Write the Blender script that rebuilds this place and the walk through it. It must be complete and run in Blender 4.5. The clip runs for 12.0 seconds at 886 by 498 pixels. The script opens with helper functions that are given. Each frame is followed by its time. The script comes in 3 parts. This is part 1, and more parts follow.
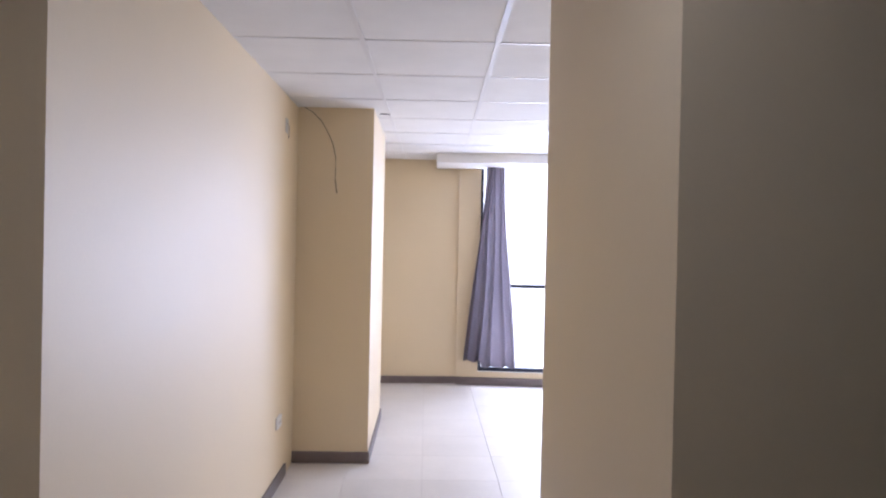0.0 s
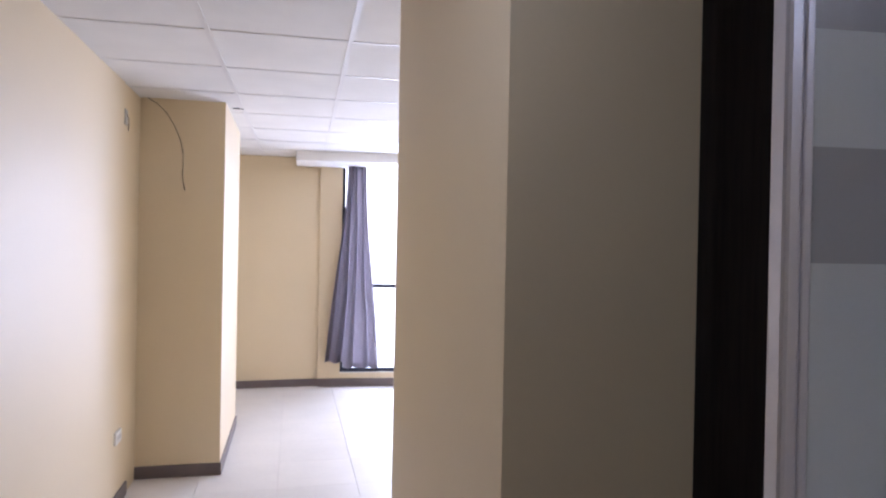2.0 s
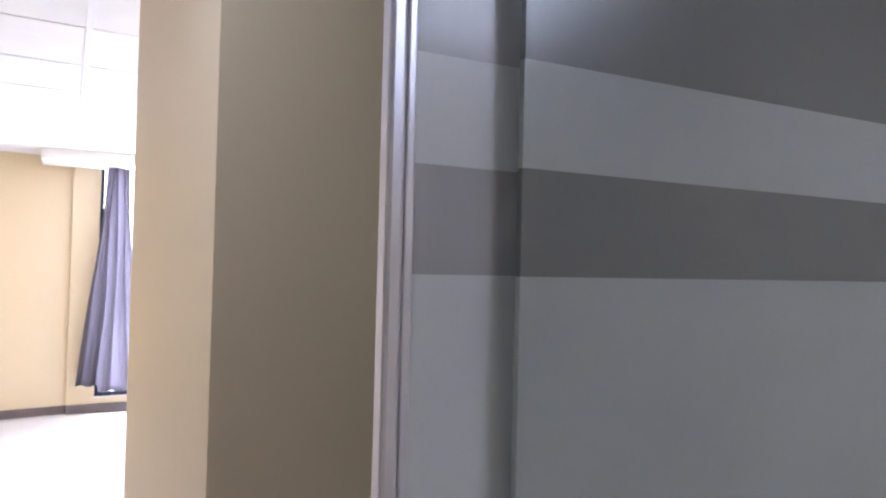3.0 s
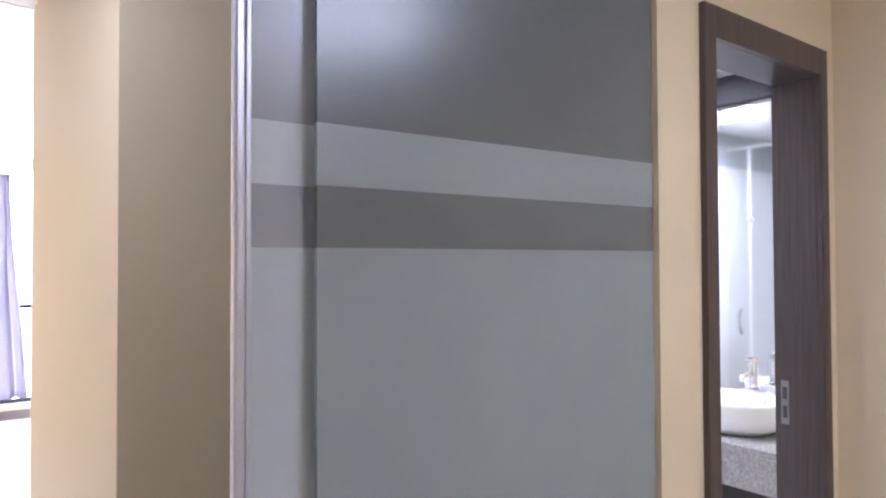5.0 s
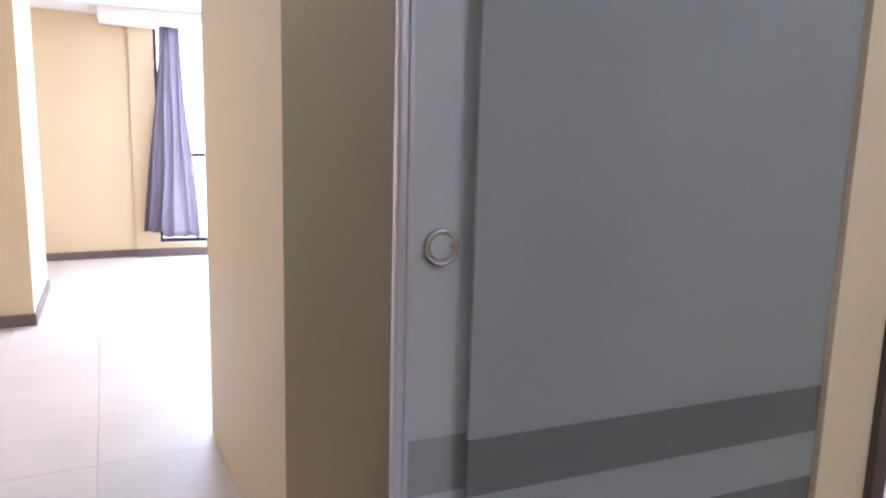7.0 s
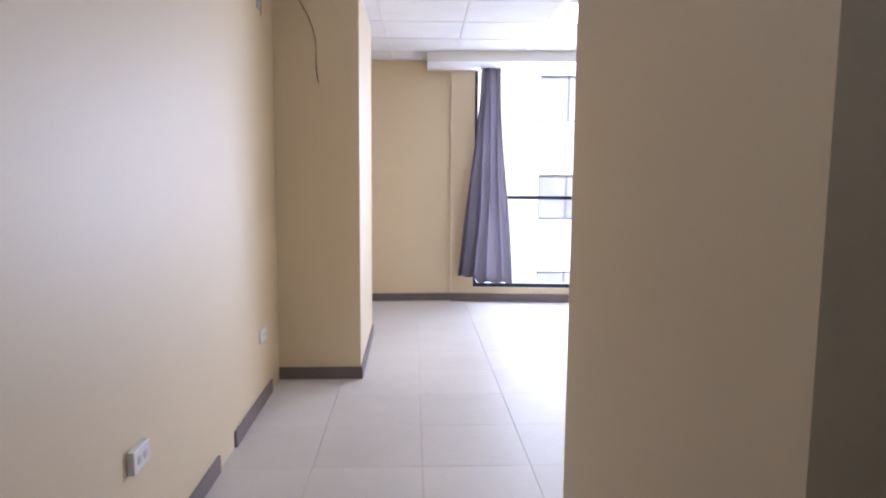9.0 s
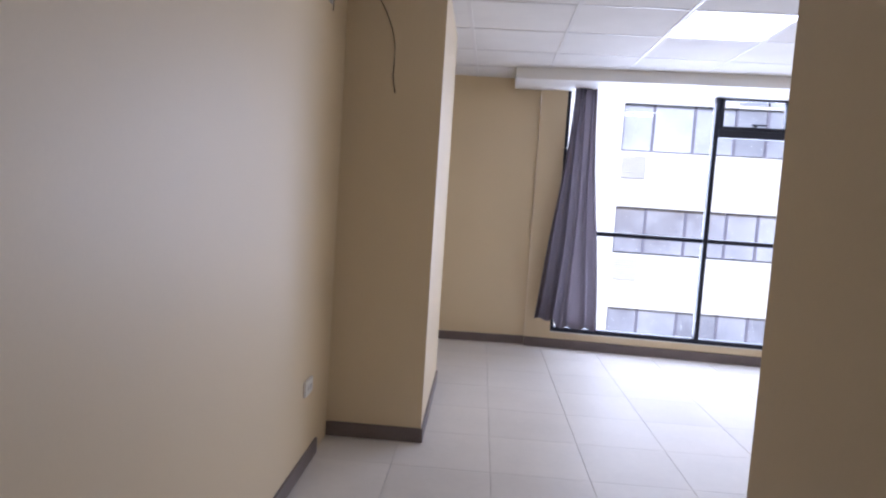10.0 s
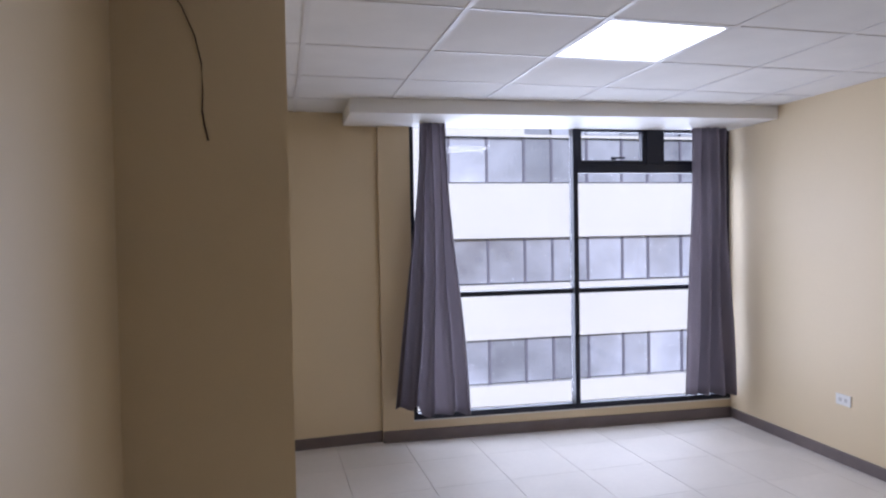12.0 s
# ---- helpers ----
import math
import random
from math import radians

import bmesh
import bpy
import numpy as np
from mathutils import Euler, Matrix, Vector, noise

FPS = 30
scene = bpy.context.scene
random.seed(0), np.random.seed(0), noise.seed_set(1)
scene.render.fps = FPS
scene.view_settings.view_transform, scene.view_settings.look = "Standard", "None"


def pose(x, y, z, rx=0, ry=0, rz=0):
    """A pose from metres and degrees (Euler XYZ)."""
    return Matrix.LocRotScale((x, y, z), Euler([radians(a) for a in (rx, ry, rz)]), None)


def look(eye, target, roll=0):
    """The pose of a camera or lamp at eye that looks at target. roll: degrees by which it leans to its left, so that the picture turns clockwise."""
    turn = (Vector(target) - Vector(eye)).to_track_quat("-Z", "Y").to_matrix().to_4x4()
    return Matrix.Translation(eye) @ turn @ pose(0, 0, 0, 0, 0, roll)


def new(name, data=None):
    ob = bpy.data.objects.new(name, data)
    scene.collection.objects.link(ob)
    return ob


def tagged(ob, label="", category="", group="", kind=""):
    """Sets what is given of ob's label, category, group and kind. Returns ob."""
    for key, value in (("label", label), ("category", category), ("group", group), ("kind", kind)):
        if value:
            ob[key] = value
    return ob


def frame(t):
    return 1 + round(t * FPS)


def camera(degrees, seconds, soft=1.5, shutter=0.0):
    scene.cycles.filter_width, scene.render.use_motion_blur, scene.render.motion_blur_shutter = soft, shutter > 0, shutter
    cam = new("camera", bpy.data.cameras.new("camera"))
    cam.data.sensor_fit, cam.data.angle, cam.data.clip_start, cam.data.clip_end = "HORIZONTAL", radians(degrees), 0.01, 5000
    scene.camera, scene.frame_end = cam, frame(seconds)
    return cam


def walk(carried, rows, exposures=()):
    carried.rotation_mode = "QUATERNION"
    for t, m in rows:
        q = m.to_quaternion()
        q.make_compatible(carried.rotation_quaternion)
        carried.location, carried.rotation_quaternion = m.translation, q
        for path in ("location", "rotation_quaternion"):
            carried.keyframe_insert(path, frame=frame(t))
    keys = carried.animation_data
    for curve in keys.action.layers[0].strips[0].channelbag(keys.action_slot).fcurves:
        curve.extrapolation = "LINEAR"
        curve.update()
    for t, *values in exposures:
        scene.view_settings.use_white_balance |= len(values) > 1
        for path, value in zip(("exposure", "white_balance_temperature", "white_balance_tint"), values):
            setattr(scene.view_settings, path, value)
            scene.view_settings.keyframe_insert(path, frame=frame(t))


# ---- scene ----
cam = camera(68.0, 12.0, soft=2.2)
PATH = [
    (0, (1.072, 2.608, 1.504), (1.04, 4.608, 1.491), 1.2),
    (0.5, (1.06, 2.584, 1.516), (1.074, 4.583, 1.539), 1.8),
    (1, (1.058, 2.581, 1.509), (1.068, 4.581, 1.517), 0.9),
    (1.5, (1.075, 2.605, 1.53), (1.146, 4.604, 1.531), 1.1),
    (2, (1.136, 2.619, 1.515), (1.502, 4.585, 1.506), 1.1),
    (2.5, (1.208, 2.612, 1.507), (1.942, 4.472, 1.484), 1.0),
    (3, (1.282, 2.587, 1.518), (2.228, 4.349, 1.557), 1.4),
    (3.5, (1.227, 2.459, 1.573), (2.475, 4.021, 1.619), 0.3),
    (5.5, (1.173, 2.119, 1.405), (2.348, 3.737, 1.432), -0.5),
    (6, (1.171, 2.109, 1.311), (2.326, 3.737, 1.195), -0.1),
    (6.5, (1.157, 2.109, 1.253), (2.197, 3.804, 1.042), 0.0),
    (7, (1.157, 2.2, 1.21), (1.993, 3.991, 0.907), 1.5),
    (7.5, (1.067, 2.342, 1.221), (1.567, 4.254, 0.918), 0.4),
    (7.7, (1.066, 2.424, 1.229), (1.458, 4.363, 0.936), 0.2),
    (9.3, (0.979, 3.212, 1.306), (0.945, 5.202, 1.111), 0.7),
    (9.5, (0.958, 3.369, 1.313), (0.889, 5.36, 1.138), 1.1),
    (10, (0.895, 3.66, 1.336), (0.707, 5.645, 1.171), 3.7),
    (10.5, (0.775, 3.996, 1.398), (0.799, 5.989, 1.237), 1.0),
    (11, (0.698, 4.354, 1.439), (0.882, 6.346, 1.42), 2.0),
    (11.5, (0.617, 4.653, 1.508), (0.865, 6.637, 1.467), 2.2),
    (12, (0.534, 4.904, 1.543), (0.968, 6.856, 1.493), -1.0),
]
walk(cam, [(t, look(eye, target, roll)) for t, eye, target, roll in PATH],
     exposures=[(0, 0.7, 5390, 24), (2, 0.8, 5390, 24), (2.5, 1.1, 5380, 24), (3, 1.65, 5340, 22), (3.5, 2.28, 5320, 21), (5.5, 2.08, 5370, 24), (6.5, 1.94, 5370, 24),
                (7.5, 1.4, 5400, 24), (9.5, 0.18, 5380, 22), (10.5, -0.54, 5600, 22), (11.5, -0.84, 5630, 21), (12, -0.84, 5630, 21)])

# ---- light ----
world = bpy.data.worlds.new("sky")
scene.world = world
world.use_nodes = True
wn = world.node_tree.nodes
sky = wn.new("ShaderNodeTexSky")
sky.sky_type, sky.sun_disc, sky.sun_elevation, sky.sun_rotation = "NISHITA", False, radians(27), radians(194)
wn["Background"].inputs["Strength"].default_value = 0.15
world.node_tree.links.new(sky.outputs[0], wn["Background"].inputs[0])
sun = new("sun", bpy.data.lights.new("sun", "SUN"))
sun.data.energy, sun.data.angle, sun.data.color = 5.0, radians(0.6), (1.0, 0.98, 0.95)
sun.matrix_world = look((0, 0, 20), (6, 24, 7.4))

PANEL_LIGHT, ENTRY_FILL, DIM_LIGHT, BATH_LIGHT, SKY_PORTAL = 9.0, 2.3, 5.8, 85.0, 105.0


# ---- materials ----
def mat(name, color, rough=0.6, metal=0.0, var=0.06, scale=3.0, fine=60.0, bump=0.15, spec=0.5, coat=0.0, rand=0.0):
    """Principled surface with variation at two scales and a fine relief."""
    m = bpy.data.materials.new(name)
    m.use_nodes = True
    n, l = m.node_tree.nodes, m.node_tree.links
    p = n["Principled BSDF"]
    p.inputs["Metallic"].default_value = metal
    p.inputs["Specular IOR Level"].default_value = spec
    p.inputs["Coat Weight"].default_value = coat
    co = n.new("ShaderNodeTexCoord")
    big, small = n.new("ShaderNodeTexNoise"), n.new("ShaderNodeTexNoise")
    big.inputs["Scale"].default_value, small.inputs["Scale"].default_value = scale, fine
    big.inputs["Detail"].default_value, small.inputs["Detail"].default_value = 4, 3
    geo = n.new("ShaderNodeNewGeometry")
    for t in (big, small):
        l.new(geo.outputs["Position"], t.inputs["Vector"])
    mixf = n.new("ShaderNodeMath")
    mixf.operation = "MULTIPLY_ADD"
    l.new(small.outputs["Fac"], mixf.inputs[0])
    mixf.inputs[1].default_value = 0.4
    l.new(big.outputs["Fac"], mixf.inputs[2])
    val = n.new("ShaderNodeMapRange")
    val.inputs["From Min"].default_value, val.inputs["From Max"].default_value = 0.4, 1.0
    val.inputs["To Min"].default_value, val.inputs["To Max"].default_value = 1 - var, 1 + var
    l.new(mixf.outputs[0], val.inputs["Value"])
    hsv = n.new("ShaderNodeHueSaturation")
    hsv.inputs["Color"].default_value = (*color, 1)
    l.new(val.outputs[0], hsv.inputs["Value"])
    if rand:
        info = n.new("ShaderNodeObjectInfo")
        rr = n.new("ShaderNodeMapRange")
        rr.inputs["To Min"].default_value, rr.inputs["To Max"].default_value = 1 - rand, 1 + rand
        l.new(info.outputs["Random"], rr.inputs["Value"])
        mul = n.new("ShaderNodeMath")
        mul.operation = "MULTIPLY"
        l.new(val.outputs[0], mul.inputs[0])
        l.new(rr.outputs[0], mul.inputs[1])
        l.new(mul.outputs[0], hsv.inputs["Value"])
    l.new(hsv.outputs[0], p.inputs["Base Color"])
    ro = n.new("ShaderNodeMapRange")
    ro.inputs["To Min"].default_value, ro.inputs["To Max"].default_value = max(rough - 0.08, 0.02), min(rough + 0.08, 1)
    l.new(big.outputs["Fac"], ro.inputs["Value"])
    l.new(ro.outputs[0], p.inputs["Roughness"])
    if bump:
        b = n.new("ShaderNodeBump")
        b.inputs["Strength"].default_value, b.inputs["Distance"].default_value = bump, 0.003
        l.new(mixf.outputs[0], b.inputs["Height"])
        l.new(b.outputs[0], p.inputs["Normal"])
    return m


def wood(name, dark, light, rough=0.4, stretch=(30, 30, 1.2)):
    m = mat(name, dark, rough, bump=0.0)
    n, l = m.node_tree.nodes, m.node_tree.links
    geo, mp = n.new("ShaderNodeNewGeometry"), n.new("ShaderNodeMapping")
    mp.inputs["Scale"].default_value = stretch
    l.new(geo.outputs["Position"], mp.inputs["Vector"])
    g = n.new("ShaderNodeTexNoise")
    g.inputs["Scale"].default_value, g.inputs["Detail"].default_value, g.inputs["Roughness"].default_value = 3.0, 8, 0.7
    l.new(mp.outputs[0], g.inputs["Vector"])
    r = n.new("ShaderNodeValToRGB")
    r.color_ramp.elements[0].position, r.color_ramp.elements[1].position = 0.3, 0.72
    r.color_ramp.elements[0].color, r.color_ramp.elements[1].color = (*dark, 1), (*light, 1)
    l.new(g.outputs["Fac"], r.inputs[0])
    l.new(r.outputs[0], n["Principled BSDF"].inputs["Base Color"])
    b = n.new("ShaderNodeBump")
    b.inputs["Strength"].default_value, b.inputs["Distance"].default_value = 0.2, 0.001
    l.new(g.outputs["Fac"], b.inputs["Height"])
    l.new(b.outputs[0], n["Principled BSDF"].inputs["Normal"])
    return m


def emit(name, color, strength):
    m = bpy.data.materials.new(name)
    m.use_nodes = True
    p = m.node_tree.nodes["Principled BSDF"]
    p.inputs["Base Color"].default_value = (0.8, 0.8, 0.8, 1)
    p.inputs["Emission Color"].default_value = (*color, 1)
    p.inputs["Emission Strength"].default_value = strength
    return m


def sheen(n, l, low, high):
    """Share of gloss on a pane, alike on both of its faces: low face on, high at a grazing view."""
    w, p, m = n.new("ShaderNodeLayerWeight"), n.new("ShaderNodeMath"), n.new("ShaderNodeMapRange")
    w.inputs["Blend"].default_value = 0.5
    p.operation, p.inputs[1].default_value = "POWER", 4.0
    m.inputs["To Min"].default_value, m.inputs["To Max"].default_value = low, high
    l.new(w.outputs["Facing"], p.inputs[0])
    l.new(p.outputs[0], m.inputs["Value"])
    return m.outputs[0]


def glass_clear(name, tint=(0.93, 0.96, 0.97), low=0.03):
    m = bpy.data.materials.new(name)
    m.use_nodes = True
    n, l = m.node_tree.nodes, m.node_tree.links
    n.remove(n["Principled BSDF"])
    tr, gl, mx = n.new("ShaderNodeBsdfTransparent"), n.new("ShaderNodeBsdfGlossy"), n.new("ShaderNodeMixShader")
    tr.inputs[0].default_value = (*tint, 1)
    gl.inputs["Roughness"].default_value = 0.02
    l.new(sheen(n, l, low, 0.7), mx.inputs[0])
    l.new(tr.outputs[0], mx.inputs[1])
    l.new(gl.outputs[0], mx.inputs[2])
    l.new(mx.outputs[0], n["Material Output"].inputs["Surface"])
    return m


def glass_frosted(name, color, see, diffuse, gloss_rough):
    """Acid-etched glass: light spreads through it, part is seen through, and the face keeps a soft gloss."""
    m = bpy.data.materials.new(name)
    m.use_nodes = True
    n, l = m.node_tree.nodes, m.node_tree.links
    n.remove(n["Principled BSDF"])
    tl, df, tr, gl = (n.new("ShaderNodeBsdf" + k) for k in ("Translucent", "Diffuse", "Transparent", "Glossy"))
    geo, ns = n.new("ShaderNodeNewGeometry"), n.new("ShaderNodeTexNoise")
    ns.inputs["Scale"].default_value, ns.inputs["Detail"].default_value = 5.0, 6
    l.new(geo.outputs["Position"], ns.inputs["Vector"])
    hs = n.new("ShaderNodeHueSaturation")
    hs.inputs["Color"].default_value = (*color, 1)
    mr = n.new("ShaderNodeMapRange")
    mr.inputs["To Min"].default_value, mr.inputs["To Max"].default_value = 0.92, 1.08
    l.new(ns.outputs["Fac"], mr.inputs["Value"])
    l.new(mr.outputs[0], hs.inputs["Value"])
    for s in (tl, df):
        l.new(hs.outputs[0], s.inputs[0])
    tr.inputs[0].default_value = (*color, 1)
    gl.inputs["Roughness"].default_value = gloss_rough
    a, b, c = (n.new("ShaderNodeMixShader") for _ in range(3))
    a.inputs[0].default_value = diffuse
    l.new(tl.outputs[0], a.inputs[1])
    l.new(df.outputs[0], a.inputs[2])
    b.inputs[0].default_value = see
    l.new(a.outputs[0], b.inputs[1])
    l.new(tr.outputs[0], b.inputs[2])
    l.new(sheen(n, l, 0.05, 0.75), c.inputs[0])
    l.new(b.outputs[0], c.inputs[1])
    l.new(gl.outputs[0], c.inputs[2])
    l.new(c.outputs[0], n["Material Output"].inputs["Surface"])
    return m


CREAM = mat("cream_paint", (0.71, 0.583, 0.38), 0.5, var=0.03, scale=1.2, fine=90, bump=0.12, spec=0.5, coat=0.27)
CREAM.node_tree.nodes["Principled BSDF"].inputs["Coat Roughness"].default_value = 0.5
WHITE_PAINT = mat("white_paint", (0.8, 0.79, 0.77), 0.5, var=0.03, scale=1.5, bump=0.1)
GREY_PAINT = mat("pale_grey_paint", (0.5, 0.53, 0.54), 0.6, var=0.03, scale=1.5, bump=0.1)
CEIL = mat("mineral_tile", (0.78, 0.77, 0.76), 0.9, var=0.05, scale=4, fine=220, bump=0.4, spec=0.2)
TBAR = mat("white_tee_bar", (0.72, 0.71, 0.71), 0.45, var=0.02)
FLOOR = mat("glazed_floor_tile", (0.66, 0.62, 0.57), 0.46, var=0.06, scale=2.5, fine=25, bump=0.03, rand=0.03, spec=0.15)
GROUT = mat("grout", (0.56, 0.525, 0.48), 0.9)
SKIRT = mat("skirting_tile", (0.15, 0.12, 0.115), 0.4, var=0.15, scale=6, fine=40, bump=0.1)
ALU_DARK = mat("dark_aluminium", (0.018, 0.021, 0.035), 0.4, metal=0.3, var=0.08)
ALU = mat("satin_aluminium", (0.52, 0.52, 0.58), 0.35, metal=0.6, var=0.04, fine=120)
CHROME = mat("brushed_steel", (0.75, 0.74, 0.73), 0.18, metal=1.0, var=0.03, bump=0.0)
PULL = mat("satin_steel", (0.5, 0.48, 0.46), 0.26, metal=1.0, var=0.08, fine=200, bump=0.05)
STEEL_DULL = mat("dull_steel", (0.3, 0.29, 0.28), 0.45, metal=0.7, var=0.05)
CURTAIN = mat("curtain_cloth", (0.135, 0.122, 0.142), 0.85, var=0.1, scale=5, fine=400, bump=0.3, spec=0.2)
_n, _l = CURTAIN.node_tree.nodes, CURTAIN.node_tree.links
_t, _m = _n.new("ShaderNodeBsdfTranslucent"), _n.new("ShaderNodeMixShader")
_t.inputs[0].default_value, _m.inputs[0].default_value = (0.54, 0.495, 0.525, 1), 0.44
_l.new(_n["Principled BSDF"].outputs[0], _m.inputs[1])
_l.new(_t.outputs[0], _m.inputs[2])
_l.new(_m.outputs[0], _n["Material Output"].inputs["Surface"])
WENGE = wood("wenge_laminate", (0.05, 0.034, 0.027), (0.105, 0.076, 0.064), 0.34)
WENGE_DARK = wood("dark_door_veneer", (0.02, 0.014, 0.011), (0.05, 0.035, 0.027), 0.45)
PELMET = wood("blackened_wood", (0.012, 0.01, 0.011), (0.025, 0.02, 0.02), 0.5)
GRANITE = mat("grey_granite", (0.34, 0.32, 0.31), 0.25, var=0.35, scale=90, fine=240, bump=0.02)
CERAMIC = mat("white_ceramic", (0.85, 0.85, 0.85), 0.08, var=0.01, bump=0.0, coat=0.5)
TILE_WHITE = mat("white_wall_tile", (0.88, 0.88, 0.87), 0.15, var=0.02, bump=0.02)
PLASTIC = mat("white_plastic", (0.78, 0.77, 0.74), 0.35, var=0.02, bump=0.0)
CABLE = mat("brown_cable", (0.1, 0.065, 0.05), 0.5, var=0.1)
# near-black colour that stands for the shade inside hollow places
PAINTED_VOID = mat("painted_void", (0.02, 0.02, 0.02), 0.9)
FROST = glass_frosted("frosted_glass", (0.57, 0.615, 0.607), 0.36, 0.6, 0.3)
HALF = glass_frosted("half_clear_glass", (0.44, 0.47, 0.455), 0.62, 0.6, 0.26)
# lit copies of both glasses: the leaf's extra brightness is put into the colour
FROST_LIT = glass_frosted("lit_frosted_glass", (0.6, 0.635, 0.645), 0.14, 0.75, 0.3)
HALF_LIT = glass_frosted("lit_half_clear_glass", (0.5, 0.51, 0.525), 0.32, 0.7, 0.26)
PANE = glass_clear("window_glass", (0.985, 0.99, 0.99))
SHOWER = glass_clear("shower_glass", (0.985, 0.99, 0.99), 0.015)
MIRROR = mat("mirror", (0.93, 0.94, 0.94), 0.01, metal=1.0, var=0.0, bump=0.0)
LED = emit("led_diffuser", (0.94, 0.97, 1.0), PANEL_LIGHT)
LED_FILL = emit("fill_led_diffuser", (0.94, 0.97, 1.0), ENTRY_FILL)
LED_DIM = emit("dim_led_diffuser", (0.94, 0.97, 1.0), DIM_LIGHT)
BULB = emit("bathroom_lamp_diffuser", (0.95, 0.98, 1.0), BATH_LIGHT)
FACADE = mat("white_facade", (0.9, 0.9, 0.89), 0.8, var=0.05, scale=0.4, fine=10)
# haze is mixed into both colours; the pane blotches paint reflections
FACADE_GLASS = mat("haze_tinted_facade_glass", (0.49, 0.52, 0.61), 0.08, var=0.5, scale=0.3, fine=1.3, bump=0.0, spec=0.8, rand=0.2)
FACADE_FRAME = mat("haze_tinted_facade_frame", (0.2, 0.2, 0.26), 0.5)
LOUVRE = mat("facade_louvre", (0.78, 0.78, 0.8), 0.6)
GROUND = mat("street_asphalt", (0.06, 0.06, 0.06), 0.9, var=0.2, scale=0.5)


# ---- building helpers ----
def add_box(bm, x0, x1, y0, y1, z0, z1, bevel=0.0):
    m = Matrix.Translation(((x0 + x1) / 2, (y0 + y1) / 2, (z0 + z1) / 2)) @ Matrix.Diagonal((x1 - x0, y1 - y0, z1 - z0, 1))
    r = bmesh.ops.create_cube(bm, size=1, matrix=m)
    if bevel:
        es = list({e for v in r["verts"] for e in v.link_edges})
        bmesh.ops.bevel(bm, geom=es, offset=bevel, segments=2, affect="EDGES", profile=0.5)
    return bm


def box(x0, x1, y0, y1, z0, z1, bevel=0.0):
    return add_box(bmesh.new(), x0, x1, y0, y1, z0, z1, bevel)


def add_prism(bm, pts, z0, z1):
    lo, hi = [bm.verts.new((x, y, z0)) for x, y in pts], [bm.verts.new((x, y, z1)) for x, y in pts]
    n = len(pts)
    for i in range(n):
        bm.faces.new((lo[i], lo[(i + 1) % n], hi[(i + 1) % n], hi[i]))
    bm.faces.new(lo[::-1])
    bm.faces.new(hi)
    bmesh.ops.recalc_face_normals(bm, faces=bm.faces[:])
    return bm


def add_cyl(bm, p, q, r0, r1=None, seg=20):
    p, q = Vector(p), Vector(q)
    m = Matrix.Translation((p + q) / 2) @ (q - p).to_track_quat("Z", "Y").to_matrix().to_4x4()
    bmesh.ops.create_cone(bm, cap_ends=True, segments=seg, radius1=r0, radius2=r0 if r1 is None else r1, depth=(q - p).length, matrix=m)
    return bm


def lathe(profile, seg=32, axis="Z"):
    """Turns (radius, height) pairs round z."""
    bm = bmesh.new()
    rings = []
    for r, h in profile:
        if r < 1e-5:
            rings.append([bm.verts.new((0, 0, h))])
        else:
            rings.append([bm.verts.new((r * math.cos(2 * math.pi * i / seg), r * math.sin(2 * math.pi * i / seg), h)) for i in range(seg)])
    for a, b in zip(rings, rings[1:]):
        for i in range(seg):
            j = (i + 1) % seg
            if len(a) == 1 and len(b) > 1:
                bm.faces.new((a[0], b[i], b[j]))
            elif len(b) == 1 and len(a) > 1:
                bm.faces.new((a[i], b[0], a[j]))
            elif len(a) > 1:
                bm.faces.new((a[i], b[i], b[j], a[j]))
    bmesh.ops.recalc_face_normals(bm, faces=bm.faces[:])
    for f in bm.faces:
        f.smooth = True
    return bm


def tube(points, r, seg=8):
    bm = bmesh.new()
    pts = [Vector(p) for p in points]
    rings = []
    for i, p in enumerate(pts):
        d = (pts[min(i + 1, len(pts) - 1)] - pts[max(i - 1, 0)]).normalized()
        q = d.to_track_quat("Z", "Y")
        rings.append([bm.verts.new(p + q @ Vector((r * math.cos(2 * math.pi * k / seg), r * math.sin(2 * math.pi * k / seg), 0))) for k in range(seg)])
    for a, b in zip(rings, rings[1:]):
        for k in range(seg):
            f = bm.faces.new((a[k], a[(k + 1) % seg], b[(k + 1) % seg], b[k]))
            f.smooth = True
    bm.faces.new(rings[0][::-1])
    bm.faces.new(rings[-1])
    return bm


def mesh_of(name, bm, material):
    me = bpy.data.meshes.new(name)
    bm.to_mesh(me)
    bm.free()
    me.materials.append(material)
    return me


def part(name, bm, material, parent, label=""):
    ob = new(name, mesh_of(name, bm, material))
    ob.parent = parent
    if label:
        ob["label"] = label
    return ob


def structure(name, bm, material, label, category):
    return tagged(new(name, mesh_of(name, bm, material)), label, category, kind="structure")


def thing(name, label, category, at=(0, 0, 0), group="", turn=0):
    ob = new(name)
    ob.matrix_world = pose(*at, 0, 0, turn)
    ob.empty_display_size = 0.1
    return tagged(ob, label, category, group)


# ---- plan ----
CEIL_Z, TOP = 2.42, 2.56
BATH_Y0, BATH_Y1 = 3.0, 3.122
ROOM_X1, VEST_X1 = 3.96, 3.21
NA, NB = Vector((1.124, 9.695)), Vector((3.96, 9.60))
N_TURN = math.degrees(math.atan2(NB.y - NA.y, NB.x - NA.x))
N_LEN = (NB - NA).length

GRID_TURN, TILE_TURN, AXIS_TURN = 1.45, 2.3, 2.35


